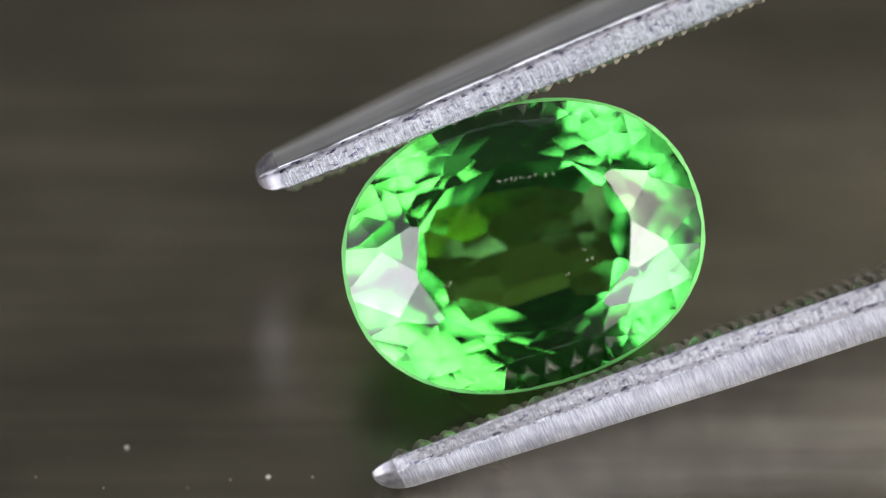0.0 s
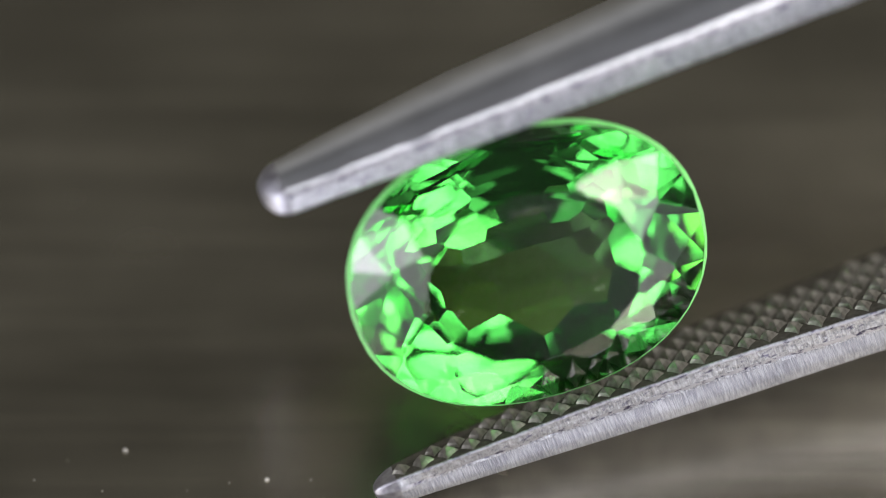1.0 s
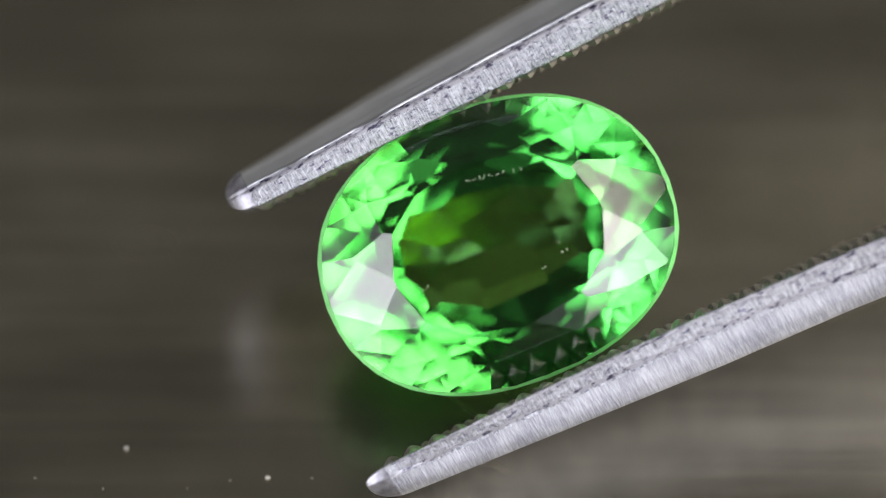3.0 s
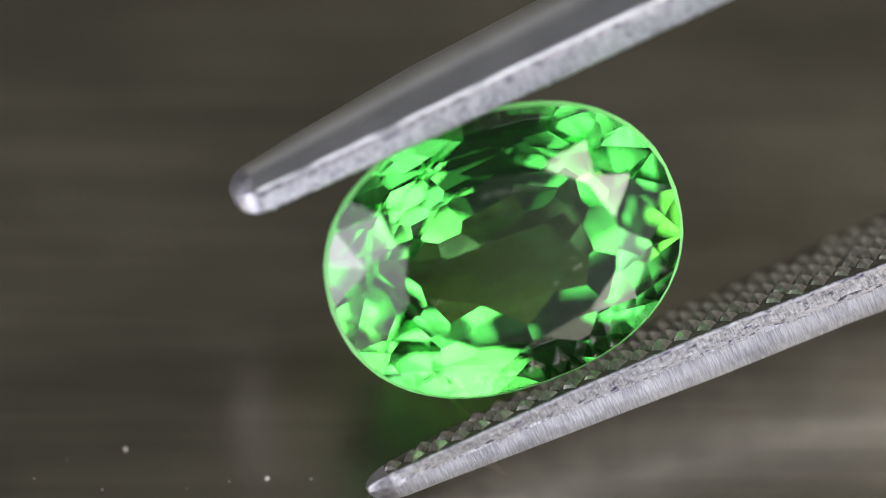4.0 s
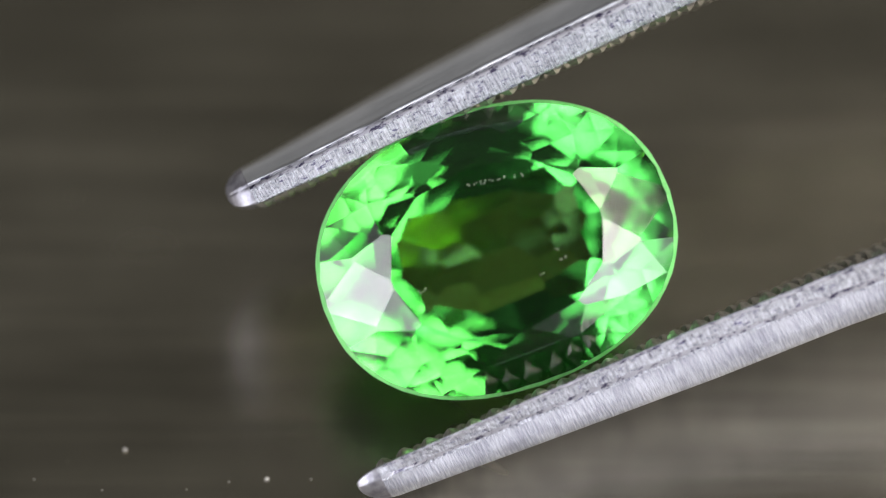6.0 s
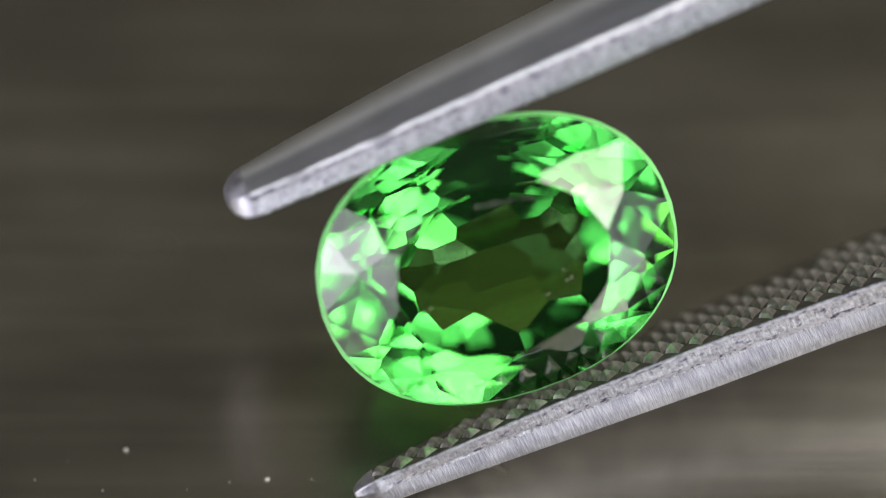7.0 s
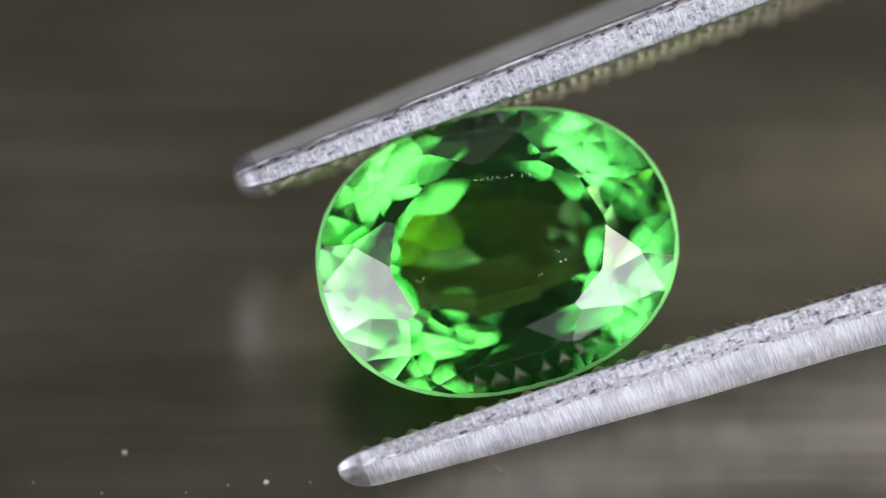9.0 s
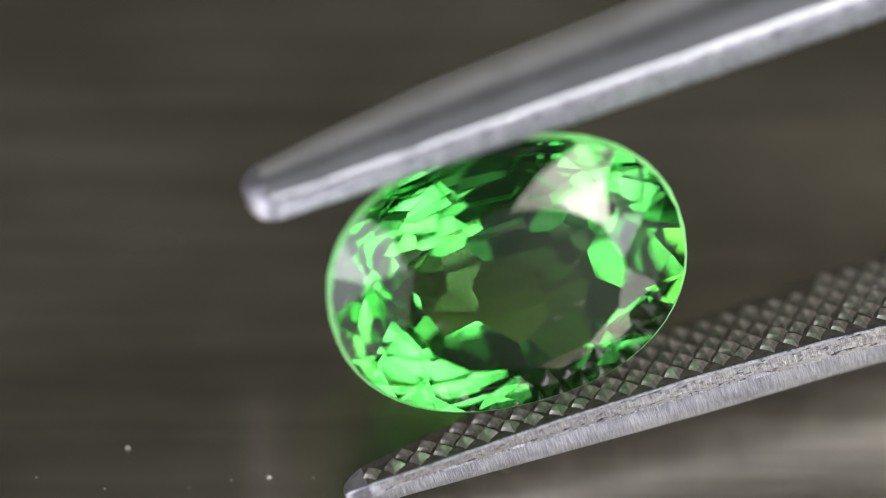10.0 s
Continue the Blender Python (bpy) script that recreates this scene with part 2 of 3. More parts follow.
# ---- stone ----
def build_stone():
    """Oval mixed cut, 8 x 6 mm: a brilliant crown over a stepped pavilion."""
    bm = bmesh.new()
    bmesh.ops.create_cube(bm, size=6.0)

    def bulge(c, s):
        """How far the oval's outline reaches in a direction: a little fuller than an ellipse."""
        return (abs(c) ** 1.82 + abs(s) ** 1.82) ** (1 / 1.82)

    def cut(theta, r0, z0, slope, up):
        """Plane through radius r0 at height z0; it falls (crown) or rises (pavilion) by slope for a unit outwards."""
        c, s = math.cos(theta), math.sin(theta)
        r0 *= bulge(c, s)
        no = Vector((c * slope, s * slope, 1.0 if up else -1.0)).normalized()
        bmesh.ops.bisect_plane(bm, geom=bm.verts[:] + bm.edges[:] + bm.faces[:], dist=1e-6,
                               plane_co=(c * r0, s * r0, z0), plane_no=no, clear_outer=True)
        edges = [e for e in bm.edges if e.is_boundary]
        if edges:
            bmesh.ops.holes_fill(bm, edges=edges, sides=0)

    def side(theta):
        c, s = math.cos(theta), math.sin(theta)
        bmesh.ops.bisect_plane(bm, geom=bm.verts[:] + bm.edges[:] + bm.faces[:], dist=1e-6,
                               plane_co=(c * bulge(c, s), s * bulge(c, s), 0), plane_no=(c, s, 0), clear_outer=True)
        edges = [e for e in bm.edges if e.is_boundary]
        if edges:
            bmesh.ops.holes_fill(bm, edges=edges, sides=0)

    turn = math.tau
    for k in range(48):
        side(turn * (k + 0.5) / 48)
    for k in range(48):
        cut(turn * (k + 0.5) / 48, 0.988, 0.07, 6.0, True)
        cut(turn * (k + 0.5) / 48, 0.99, -0.06, 6.0, False)
    cut(0, 0, 1.02, 0.0, True)
    # twelve kites, twelve stars round the table, twenty-four halves along the rim
    for k in range(12):
        cut(turn * k / 12, 1.0, 0.10, 2.3, True)
        cut(turn * (k + 0.5) / 12, 0.58, 1.02, 1.76, True)
    for k in range(24):
        cut(turn * (k + 0.5) / 24, 0.985, 0.112, 2.63, True)
    # four steps down to the keel, steeper at the two ends of the oval than along its sides
    radii = [1.0, 0.50, 0.40, 0.27, 0.0]
    sides, ends = [-0.06, -1.80, -2.04, -2.28, -2.63], [-0.06, -2.10, -2.30, -2.50, -2.76]
    hand = random.Random(11)            # cut by hand: no two facets lie quite alike
    for i in range(24):
        theta = turn * (i + 0.5) / 24
        e = math.cos(theta) ** 2
        drop = (0.06 + sides[1] * (1 - e) + ends[1] * e) / (radii[1] - 1)
        cut(theta, 0.983, -0.06, drop * 1.08, False)
    for k, n in enumerate([12, 12, 12, 8]):
        for i in range(n):
            theta = turn * (i + (0.5 if k == 0 else 0.0) + hand.uniform(-0.09, 0.09)) / n
            e = math.cos(theta) ** 2
            z0, z1 = (sides[j] * (1 - e) + ends[j] * e for j in (k, k + 1))
            cut(theta, radii[k] * hand.uniform(0.985, 0.998), z0,
                (z0 - z1) / (radii[k] - radii[k + 1]) * hand.uniform(0.98, 1.02), False)
    bmesh.ops.dissolve_limit(bm, angle_limit=radians(0.3), verts=bm.verts[:], edges=bm.edges[:])
    bmesh.ops.recalc_face_normals(bm, faces=bm.faces[:])
    root = new("gemstone")
    tagged(root, "bright green oval faceted gemstone held between steel tweezers", "gemstone")
    kinds = {"table_facet": [], "crown": [], "girdle": [], "pavilion": []}
    for f in bm.faces:
        mid = f.calc_center_median()
        flat = abs(f.normal.z)
        if flat > 0.999 and mid.z > 0:
            kinds["table_facet"].append(f)
        elif flat < 0.195:
            kinds["girdle"].append(f)
        elif mid.z > 0:
            kinds["crown"].append(f)
        else:
            kinds["pavilion"].append(f)
    size = pose(0, 0, 0, 2.5, 1.9, -8.0) @ Matrix.Diagonal((3.97 * MM, 3.09 * MM, MM, 1))
    labels = {"girdle": "thin frosted bright green rim", "crown": "green facets above the rim",
              "pavilion": "stepped green facets below the rim", "table_facet": "flat oval top facet"}
    for name, faces in kinds.items():
        piece = bmesh.new()
        made = {}
        for f in faces:
            corners = []
            for v in f.verts:
                if v not in made:
                    made[v] = piece.verts.new(size @ v.co)
                corners.append(made[v])
            piece.faces.new(corners)
        part(name, piece, {"girdle": GIRDLE, "pavilion": INSIDE}.get(name, STONE), root, labels[name])
    bm.free()
    # fine lint and chips on the table facet
    flecks = bmesh.new()
    rng = random.Random(3)
    turned = pose(0, 0, 0, 2.5, 1.9, -8.0)
    for x, y in [(-0.13, 1.52), (0.01, 1.50), (0.12, 1.48), (0.22, 1.46), (0.35, 1.45), (0.50, 1.42), (0.64, 1.40), (0.84, 1.36), (1.06, 1.36), (-1.88, -0.33), (-1.78, -0.34), (1.39, -0.65), (1.21, -0.65), (0.73, -0.82), (1.24, -0.40)]:
        for k in range(2):
            bmesh.ops.create_icosphere(flecks, subdivisions=1, radius=1.0, matrix=turned @ Matrix.Translation(
                ((x + rng.uniform(-0.05, 0.05)) * MM, (y + rng.uniform(-0.03, 0.03)) * MM, 1.024 * MM))
                @ pose(0, 0, 0, 0, 0, rng.uniform(0, 90))
                @ Matrix.Diagonal((rng.uniform(0.010, 0.035) * MM, 0.009 * MM, 0.006 * MM, 1)))
    tagged(part("surface_flecks", flecks, DUST, root, "tiny pale flecks on the top facet"), kind="stuff")
    return root


# ---- tweezers ----
def by_x(x, table):
    """The value at x along the blade, smooth between the table's rows."""
    for (x0, v0), (x1, v1) in zip(table, table[1:]):
        if x <= x1:
            w = max(0.0, (x - x0) / (x1 - x0))
            return v0 + (v1 - v0) * (w * w * (3 - 2 * w) if x0 > 8 else w)
    return table[-1][1]


def rounded(points, steps):
    """A smooth line through the points; the first and last only lead it."""
    line = []
    for k in range(1, len(points) - 2):
        p0, p1, p2, p3 = (Vector(p) for p in points[k - 1:k + 3])
        for j in range(steps):
            w = j / steps
            line.append(0.5 * (2 * p1 + (p2 - p0) * w + (2 * p0 - 5 * p1 + 4 * p2 - p3) * w ** 2
                               + (3 * p1 - p0 - 3 * p2 + p3) * w ** 3))
    return line + [Vector(points[-2])]


FAR = [(40.0, 5.2), (70.0, 3.0), (99.0, 0.0), (110.0, 0.0)]        # how the two blades spread and meet again

# along each blade: the gripping face and how far it falls to its rear, the depths of its front and rear edge,
# the height and depth of the back's ridge, and of the crease between ground edge and back
LOWER = dict(
    tip=-5.0, sign=-1,
    face=[(-5, 3.02), (-3, 3.13), (0, 3.28), (3, 3.49), (6, 3.77), (9, 4.10)] + FAR,
    fall=[(-5, 0.00), (0, 0.06), (9, -0.30), (40, 0.0), (110, 0.0)],
    front=[(-5, 0.86), (-3, 0.87), (0, 0.80), (3, 0.82), (6, 0.95), (9, 1.20), (22, 4.2), (40, 5.0), (110, 5.0)],
    rear=[(-5, -0.10), (-3, -0.85), (0, -1.70), (3, -2.15), (9, -2.60), (22, -4.2), (40, -5.0), (110, -5.0)],
    rise=[(-5, 0.70), (-3, 0.83), (0, 1.03), (3, 1.16), (6, 1.15), (9, 1.18), (40, 1.6), (110, 1.3)],
    ridge=[(-5, 0.12), (9, -0.10), (30, -0.2), (110, 0.0)],
    step=[(-5, 0.28), (0, 0.41), (9, 0.55), (110, 0.5)],
    lip=[(-5, 0.88), (-4.2, 0.80), (-3.6, 0.58), (0, 0.55), (9, 0.72), (30, 3.0), (110, 3.5)])
UPPER = dict(
    tip=-4.72, sign=1,
    face=[(-5, 3.26), (-3, 3.15), (0, 3.01), (3, 2.89), (6, 2.80), (9, 2.73)] + FAR,
    fall=[(-5, 0.10), (0, 0.45), (9, 0.30), (40, 0.0), (110, 0.0)],
    front=[(-5, 0.54), (-3, 0.55), (0, 0.62), (3, 0.74), (6, 0.90), (9, 1.11), (30, 3.6), (110, 4.5)],
    rear=[(-5, -1.50), (-3, -2.00), (0, -2.45), (3, -2.70), (9, -2.90), (30, -4.0), (110, -4.5)],
    rise=[(-5, 0.84), (-3, 1.06), (0, 1.33), (3, 1.48), (9, 1.80), (40, 1.8), (110, 1.3)],
    ridge=[(-5, -0.55), (-3, -0.85), (0, -1.00), (9, -1.00), (30, -0.4), (110, 0.0)],
    step=[(-5, 0.41), (-3, 0.45), (0, 0.55), (3, 0.62), (9, 0.66), (40, 0.8), (110, 0.8)],
    lip=[(-5, 0.45), (-3, 0.60), (0, 0.84), (3, 1.02), (6, 1.20), (9, 1.40), (30, 3.8), (110, 4.5)])


def blade(parent, name, form, label):
    """One half-round blade with a flat gripping face, a ground bevel along its front edge and a blunt round tip."""
    bm = bmesh.new()
    tip, sign = form["tip"], form["sign"]
    xs = [0, 0.004, 0.015, 0.05, 0.11, 0.19, 0.29, 0.41, 0.55, 0.72, 0.92] + [1.1 + 0.2 * k for k in range(80)]
    xs += [17.5 + 3.0 * k for k in range(29)]
    loops = []
    for d in xs:
        x = tip + d
        blunt, nose = (0.12, 0.55) if sign > 0 else (0.12, 0.75)
        f = blunt + (1 - blunt) * math.sqrt(max(0.0, 1 - (1 - min(1.0, d / nose)) ** 2))
        face, fall, front, rear, rise, ridge, step, lip = (by_x(x, form[key]) for key in (
            "face", "fall", "front", "rear", "rise", "ridge", "step", "lip"))
        # at the tip the section shrinks towards its middle
        mid_z, mid_y = (front * 0.6 + rear * 0.4), face + (0.5 if sign > 0 else 0.3) * rise
        chip = max(0.0, noise.noise((x * 2.6, 7.7, sign * 2.0)) - 0.08) * 0.10
        nub = 0.012 * noise.noise((x * 4.1, 3.3, sign))
        edge = Vector((face + nub, front))
        peak = Vector((face + rise, ridge))
        crease = Vector((face + step, lip))
        back_edge = Vector((face + fall, rear))
        shoulder = peak.lerp(back_edge, 0.55) + Vector((0.16 * rise, -0.10))
        sec = [edge + Vector((0.0, -0.035)), edge + Vector((0.035, 0.0))]
        for k in (1, 2, 3, 4):
            w = k / 5
            sec.append(edge.lerp(crease, w) + Vector((0.010, 0.010)) * noise.noise((x * 6.0, k * 1.7, sign)))
        sec.append(crease - Vector((0.6, 0.8)) * chip)
        # a fine worn step where the ground edge meets the back
        wear = max(0.012, 0.07 + 0.10 * noise.noise((x * 3.1, 1.3, 5.0))) if sign > 0 else 0.015
        sec.append(crease + Vector((0.02, -wear)))
        crease += Vector((0.05, -0.03))
        full = 0.20 if sign > 0 else 0.12
        shoulder_front = crease.lerp(peak, 0.45) + Vector((full * rise, 0.08 * rise))
        run = rounded([crease * 2 - shoulder_front, crease, shoulder_front, peak, shoulder, back_edge, Vector((face, rear + 0.4))], 6)
        sec += run[:-1]
        sec += [back_edge + Vector((0.05, 0.0)), back_edge + Vector((0.0, 0.04))]
        sec += [back_edge.lerp(edge, k / 4) for k in (1, 2, 3)]
        loops.append([bm.verts.new((x * MM, sign * (mid_y + (y - mid_y) * f) * MM, (mid_z + (z - mid_z) * f) * MM)) for y, z in sec])
    m = len(loops[0])
    for i, (a, b) in enumerate(zip(loops, loops[1:])):
        for k in range(m):
            q = bm.faces.new((a[k], a[(k + 1) % m], b[(k + 1) % m], b[k]))
            q.smooth = True
            if xs[i] < 0.5:
                q.material_index = 3                 # polished nose
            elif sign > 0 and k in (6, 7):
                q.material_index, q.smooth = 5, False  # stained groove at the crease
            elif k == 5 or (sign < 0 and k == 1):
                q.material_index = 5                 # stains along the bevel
            elif k < 8:
                q.material_index = 1                 # ground bevel
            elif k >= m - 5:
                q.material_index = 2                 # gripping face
            elif sign < 0:
                q.material_index = 4                 # scratched flank under the bevel
    bm.faces.new(loops[0])
    bm.faces.new(loops[-1][::-1])
    bmesh.ops.recalc_face_normals(bm, faces=bm.faces[:])
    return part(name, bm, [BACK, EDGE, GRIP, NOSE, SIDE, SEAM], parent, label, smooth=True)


ALONG, ACROSS = 0.53, 0.49     # mm between the teeth of a row, and between rows


def tooth_mesh(name, high):
    """A worn four-sided pyramid from two crossed cuts; it points along +y."""
    bm = bmesh.new()
    rings = []
    for w, y in ((1.0, -0.03), (0.62, 0.52 * high), (0.24, 0.93 * high)):
        ring = []
        for k in range(8):
            a = math.tau * k / 8
            r = 1.0 if k % 2 == 0 else 0.62 + 0.10 * (1 - w)
            ring.append(bm.verts.new((w * r * 0.50 * ALONG * math.cos(a) * MM, y * MM, w * r * 0.96 * ACROSS * math.sin(a) * MM)))
        rings.append(ring)
    top = bm.verts.new((0.02 * MM, high * MM, 0))
    for a, b in zip(rings, rings[1:]):
        for k in range(8):
            bm.faces.new((a[k], a[(k + 1) % 8], b[(k + 1) % 8], b[k]))
    for k in range(8):
        bm.faces.new((rings[-1][k], rings[-1][(k + 1) % 8], top))
    bmesh.ops.recalc_face_normals(bm, faces=bm.faces[:])
    me = bpy.data.meshes.new(name)
    bm.to_mesh(me)
    bm.free()
    me.materials.append(TEETH)
    return me


def tooth_places(form, end, seed):
    """Staggered rows over the gripping face: place, size and turn of each tooth."""
    rng = random.Random(seed)
    places = []
    for column in range(int((end - form["tip"]) / (ALONG / 2))):
        x = form["tip"] + 0.72 + column * ALONG / 2
        front, rear = by_x(x, form["front"]), by_x(x, form["rear"])
        row = 0 if column % 2 == 0 else 1
        z = front - 0.52 - row * ACROSS
        while z > rear + 0.38:
            w = (front - z) / (front - rear)
            places.append((x + rng.uniform(-0.03, 0.03), by_x(x, form["face"]) + w * by_x(x, form["fall"]),
                           z + rng.uniform(-0.03, 0.03), rng.uniform(0.86, 1.08), rng.uniform(-8, 8)))
            z -= 2 * ACROSS
    return places


def build_tweezers():
    root = new("tweezers")
    tagged(root, "brushed steel tweezers with knurled tips gripping the green gemstone", "tweezers")
    lower = blade(root, "lower_blade", LOWER, "tapered steel blade with a scratched ground edge")
    upper = blade(root, "upper_blade", UPPER, "tapered steel blade with a rounded satin back")
    low_tooth, high_tooth = tooth_mesh("tooth_tall", 0.16), tooth_mesh("tooth_low", 0.15)
    for holder, form, me, seed in ((lower, LOWER, low_tooth, 9), (upper, UPPER, high_tooth, 5)):
        for x, y, z, size, turned in tooth_places(form, 12.0, seed):
            ob = new("tooth", me)
            ob.parent = holder
            flip = 0 if form["sign"] < 0 else 180
            ob.matrix_basis = (Matrix.Translation((x * MM, form["sign"] * y * MM, z * MM)) @ pose(0, 0, 0, flip, 0, 0)
                               @ pose(0, 0, 0, 0, turned, 0) @ Matrix.Scale(size, 4))
    return root


# ---- dust on the table ----
def grain_mesh(seed, size):
    rng = random.Random(seed)
    bm = bmesh.new()
    bmesh.ops.create_icosphere(bm, subdivisions=1, radius=size * MM)
    for v in bm.verts:
        v.co *= rng.uniform(0.6, 1.2)
        v.co.z *= 0.6
    low = min(v.co.z for v in bm.verts)
    for v in bm.verts:
        v.co.z -= low
    return bm


def build_dust():
    spots = [(-6.95, -3.12, 0.075), (-3.84, -3.85, 0.085), (-4.66, -3.93, 0.050), (-2.87, -3.86, 0.065),
             (-8.20, -3.37, 0.025), (-8.91, -3.86, 0.040), (-7.42, -4.14, 0.050), (-5.58, -4.12, 0.040)]
    for k, (x, y, size) in enumerate(spots):
        size *= 0.75 if k < 2 else 0.35
        ob = part("dust_grain", grain_mesh(k, size), DUST, None)
        ob.matrix_world = pose(x * MM, y * MM, 0)
        tagged(ob, "tiny pale dust grain on the dark table", "dust", "dust grains on the table")


build_table()
stone = build_stone()
tweezers = build_tweezers()
build_dust()


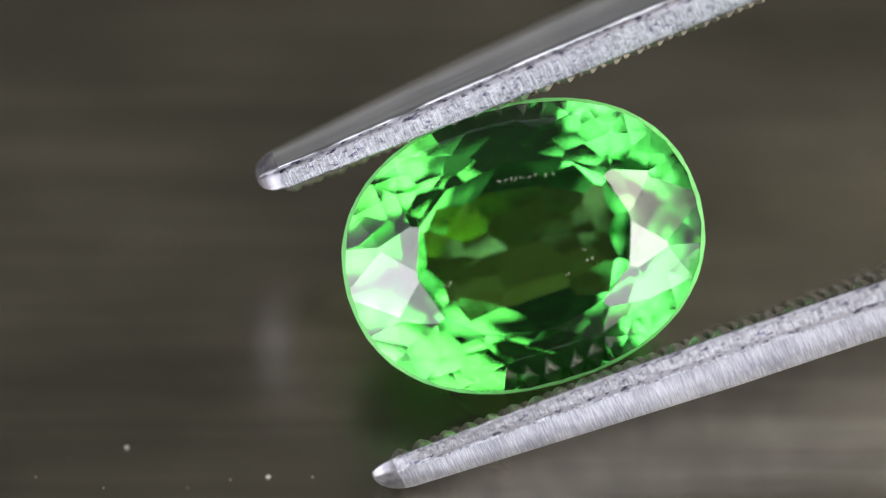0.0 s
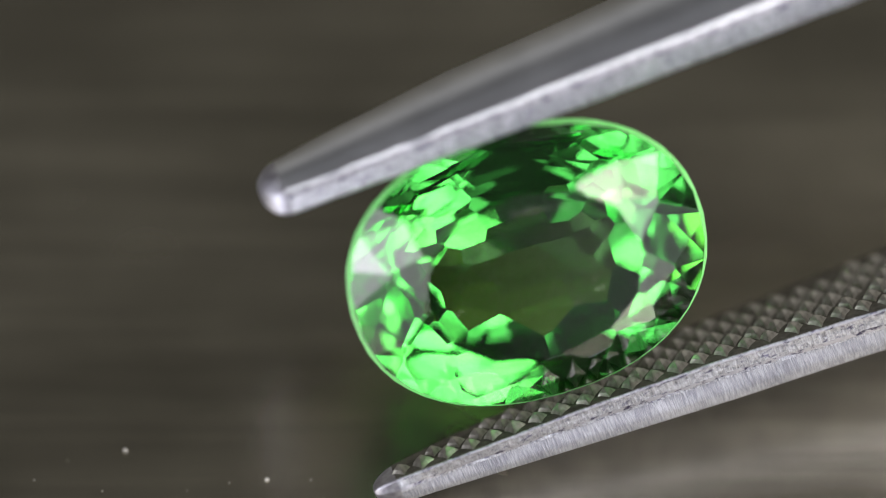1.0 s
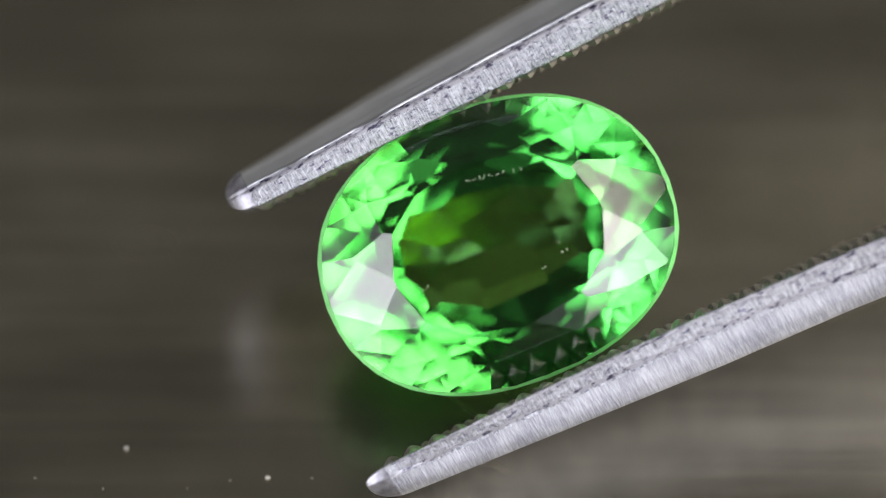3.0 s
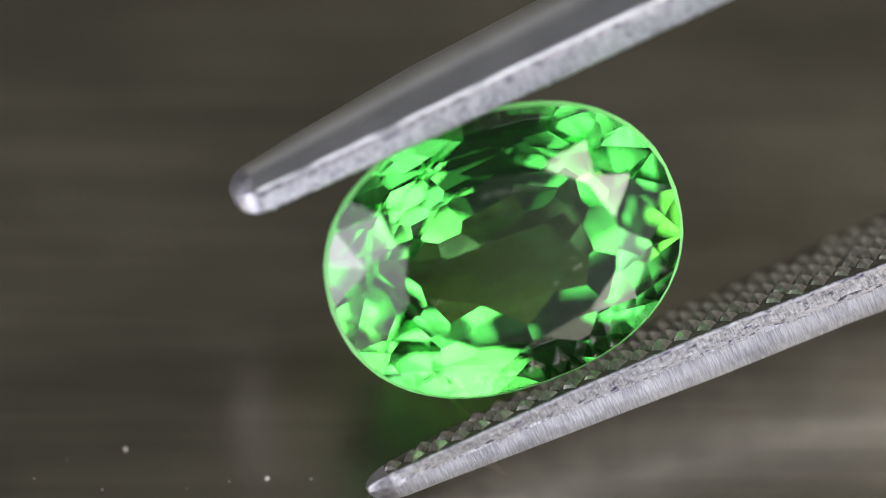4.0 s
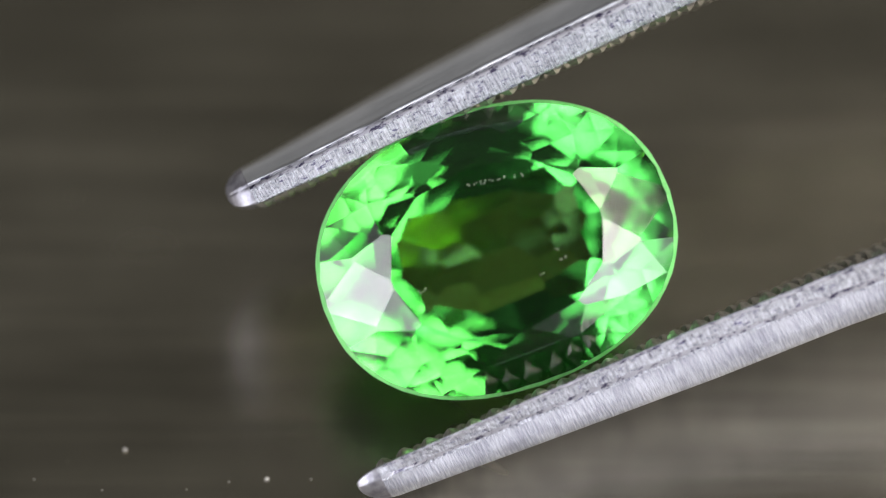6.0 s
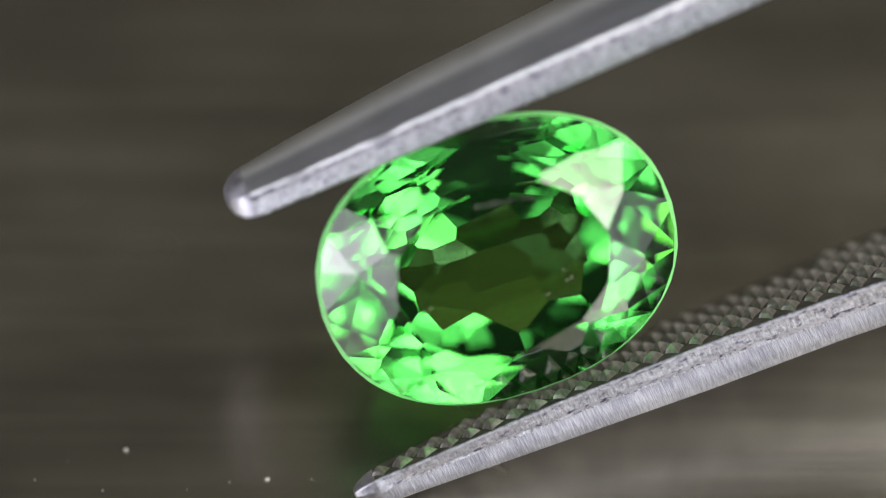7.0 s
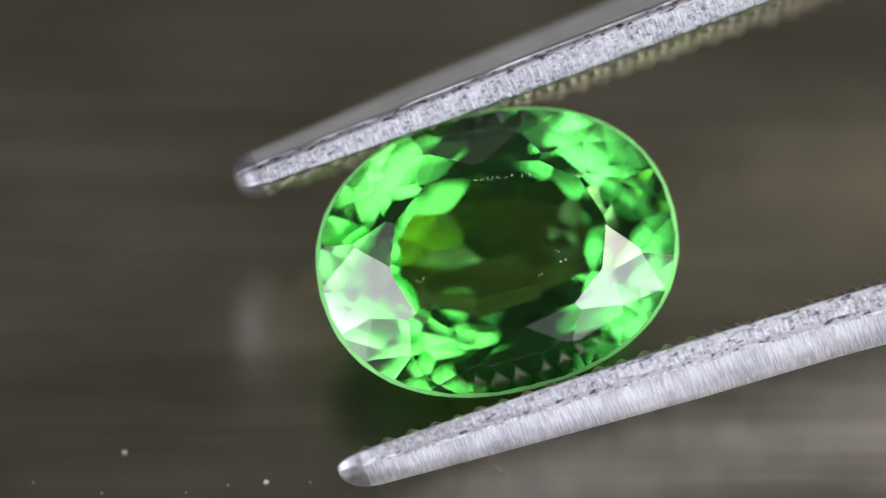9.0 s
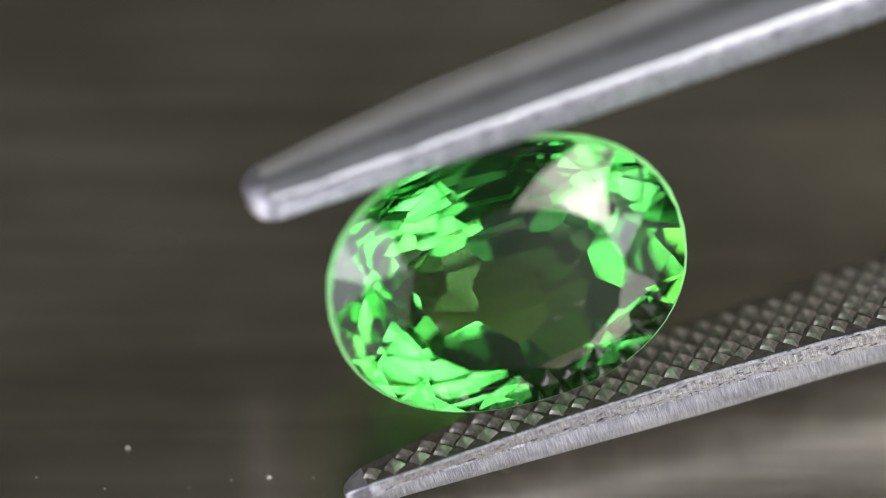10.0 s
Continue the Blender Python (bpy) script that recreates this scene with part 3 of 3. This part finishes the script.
# ---- the rocking hold: seconds, mm right, up and towards the lens, degrees in the picture, over, and aside ----
HOLD = [
    (0, 1.726, 0.008, -0.097, 23.93, -1.76, -1.68),
    (0.1, 1.738, -0.125, 0.162, 23.47, 2.94, -1.30),
    (0.2, 1.768, -0.160, 0.438, 23.56, 7.96, -1.19),
    (0.3, 1.704, -0.098, 0.376, 23.85, 6.84, -1.02),
    (0.4, 1.662, -0.014, -0.052, 23.71, -0.95, -1.33),
    (0.5, 1.679, 0.043, -0.286, 24.23, -5.20, -1.33),
    (0.6, 1.639, 0.257, -0.534, 24.89, -9.71, -1.11),
    (0.7, 1.693, 0.125, -0.501, 24.66, -9.11, -0.83),
    (0.8, 1.813, 0.043, -0.113, 23.79, -2.06, -0.12),
    (0.9, 1.760, -0.108, 0.403, 23.85, 7.32, 0.62),
    (1, 1.828, -0.297, 0.876, 23.16, 15.92, 0.70),
    (1.1, 1.815, -0.221, 0.569, 22.84, 10.35, 0.85),
    (1.2, 1.709, -0.036, 0.231, 24.28, 4.20, 0.63),
    (1.3, 1.648, 0.084, -0.192, 24.81, -3.49, 0.40),
    (1.4, 1.601, 0.181, -0.477, 25.64, -8.68, 0.30),
    (1.5, 1.505, 0.176, -0.478, 26.49, -8.70, 0.42),
    (1.6, 1.449, 0.067, 0.053, 27.13, 0.97, 0.20),
    (1.7, 1.343, -0.014, 0.393, 27.55, 7.15, -0.04),
    (1.8, 1.294, -0.051, 0.664, 28.29, 12.07, -0.18),
    (1.9, 1.275, 0.005, 0.444, 27.80, 8.08, -0.56),
    (2, 1.238, 0.098, 0.013, 27.84, 0.23, -0.53),
    (2.1, 1.221, 0.157, -0.169, 28.38, -3.08, -1.12),
    (2.2, 1.220, 0.238, -0.218, 28.66, -3.97, -1.63),
    (2.3, 1.190, 0.100, 0.209, 28.96, 3.80, -2.03),
    (2.4, 1.195, -0.084, 0.640, 29.45, 11.63, -2.59),
    (2.5, 1.189, -0.209, 0.817, 29.09, 14.85, -3.50),
    (2.6, 1.189, -0.136, 0.713, 29.37, 12.97, -3.12),
    (2.7, 1.180, -0.042, 0.433, 28.91, 7.88, -2.72),
    (2.9, 1.187, 0.015, -0.110, 28.78, -2.00, -2.10),
    (3.1, 1.195, 0.073, -0.220, 28.66, -4.00, -1.47),
    (3.35, 1.205, 0.144, 0.330, 28.50, 6.00, -0.68),
    (3.5, 1.210, 0.187, 0.275, 28.40, 5.00, -0.21),
    (3.7, 1.218, 0.245, -0.385, 28.27, -7.00, 0.42),
    (3.8, 1.222, 0.273, -0.546, 28.21, -9.93, 0.73),
    (3.9, 1.210, 0.200, -0.007, 28.79, -0.12, 1.22),
    (4, 1.328, -0.045, 0.630, 26.86, 11.45, 1.71),
    (4.1, 1.432, -0.178, 0.696, 26.50, 12.65, 1.02),
    (4.2, 1.455, 0.044, 0.290, 27.06, 5.28, 0.17),
    (4.3, 1.412, 0.132, -0.251, 26.51, -4.56, -0.33),
    (4.4, 1.377, 0.258, -0.565, 26.77, -10.28, -0.75),
    (4.5, 1.380, 0.189, -0.485, 26.43, -8.81, -1.26),
    (4.6, 1.249, 0.148, -0.235, 27.36, -4.27, -1.12),
    (4.7, 1.215, 0.025, 0.108, 26.90, 1.97, -0.97),
    (4.8, 1.214, -0.100, 0.470, 26.54, 8.54, -0.72),
    (4.9, 1.264, -0.145, 0.661, 26.74, 12.01, -0.75),
    (5, 1.186, -0.140, 0.725, 26.50, 13.18, 0.22),
    (5.1, 1.125, 0.063, 0.337, 27.74, 6.13, -0.03),
    (5.2, 1.019, 0.242, -0.190, 28.63, -3.46, -0.50),
    (5.3, 1.066, 0.216, -0.258, 28.23, -4.69, -0.87),
    (5.4, 1.067, 0.112, 0.162, 28.35, 2.94, -0.84),
    (5.5, 1.112, -0.183, 0.695, 27.32, 12.63, -1.12),
    (5.6, 1.163, -0.107, 0.688, 28.20, 12.50, -1.38),
    (5.7, 1.166, -0.036, 0.519, 27.67, 9.44, -1.31),
    (5.9, 1.174, -0.028, -0.055, 27.19, -1.00, -1.22),
    (6.05, 1.180, -0.021, -0.220, 26.82, -4.00, -1.15),
    (6.3, 1.190, -0.011, 0.385, 26.21, 7.00, -1.03),
    (6.45, 1.196, -0.005, 0.275, 25.85, 5.00, -0.96),
    (6.65, 1.203, 0.004, -0.330, 25.36, -6.00, -0.86),
    (6.8, 1.209, 0.010, -0.186, 24.99, -3.39, -0.79),
    (6.9, 1.176, -0.029, 0.226, 26.68, 4.11, -0.81),
    (7, 1.168, -0.216, 0.672, 25.86, 12.22, -0.69),
    (7.1, 1.198, -0.147, 0.721, 27.14, 13.11, -0.88),
    (7.2, 1.236, -0.137, 0.524, 26.26, 9.52, -1.00),
    (7.3, 1.409, -0.064, 0.252, 24.88, 4.59, -0.59),
    (7.4, 1.490, 0.098, -0.379, 24.42, -6.89, 0.09),
    (7.5, 1.491, 0.066, -0.513, 23.64, -9.32, 0.69),
    (7.6, 1.446, 0.071, -0.418, 24.78, -7.60, 1.01),
    (7.7, 1.481, -0.021, -0.014, 24.23, -0.25, 1.42),
    (7.8, 1.462, -0.224, 0.429, 22.74, 7.80, 1.87),
    (7.9, 1.537, -0.185, 0.707, 23.39, 12.86, 2.23),
    (8, 1.593, -0.236, 0.656, 21.61, 11.93, 3.26),
    (8.1, 1.528, -0.165, 0.241, 22.15, 4.39, 1.77),
    (8.2, 1.366, 0.053, -0.554, 23.64, -10.08, 0.84),
    (8.3, 1.198, 0.132, -0.562, 24.08, -10.21, -0.25),
    (8.4, 1.070, 0.091, -0.307, 24.07, -5.58, -1.31),
    (8.5, 1.103, -0.072, 0.017, 23.17, 0.31, -2.14),
    (8.6, 1.207, -0.278, 0.388, 22.41, 7.05, -1.32),
    (8.7, 1.250, -0.254, 0.506, 22.26, 9.20, -0.63),
    (8.8, 1.292, -0.168, 0.232, 21.58, 4.21, 0.04),
    (8.9, 1.228, 0.030, -0.333, 22.90, -6.05, 0.64),
    (9, 1.209, -0.008, -0.518, 22.07, -9.41, 1.77),
    (9.1, 1.178, 0.103, -0.780, 23.29, -14.19, 1.15),
    (9.2, 1.225, 0.077, -0.578, 23.24, -10.50, 0.89),
    (9.3, 1.256, -0.091, -0.155, 22.55, -2.82, 0.49),
    (9.4, 1.335, -0.283, 0.475, 21.47, 8.64, 0.57),
    (9.5, 1.325, -0.358, 0.665, 20.88, 12.10, 0.44),
    (9.6, 1.332, -0.469, 0.883, 21.00, 16.06, 0.43),
    (9.7, 1.341, -0.564, 1.054, 20.98, 19.17, 0.88),
    (9.8, 1.315, -0.708, 1.312, 20.74, 23.86, 1.04),
    (9.9, 1.364, -0.756, 1.303, 20.36, 23.70, 1.28),
    (10, 1.352, -0.569, 1.131, 20.60, 20.56, 1.92),
]


def motions():
    rows = [(t, FACING @ Matrix.Translation((x * MM, y * MM, z * MM)) @ pose(0, 0, 0, 0, 0, spin)
             @ pose(0, 0, 0, over, 0, 0) @ pose(0, 0, 0, 0, aside, 0)) for t, x, y, z, spin, over, aside in HOLD]
    walk(stone, rows)
    walk(tweezers, rows)


motions()
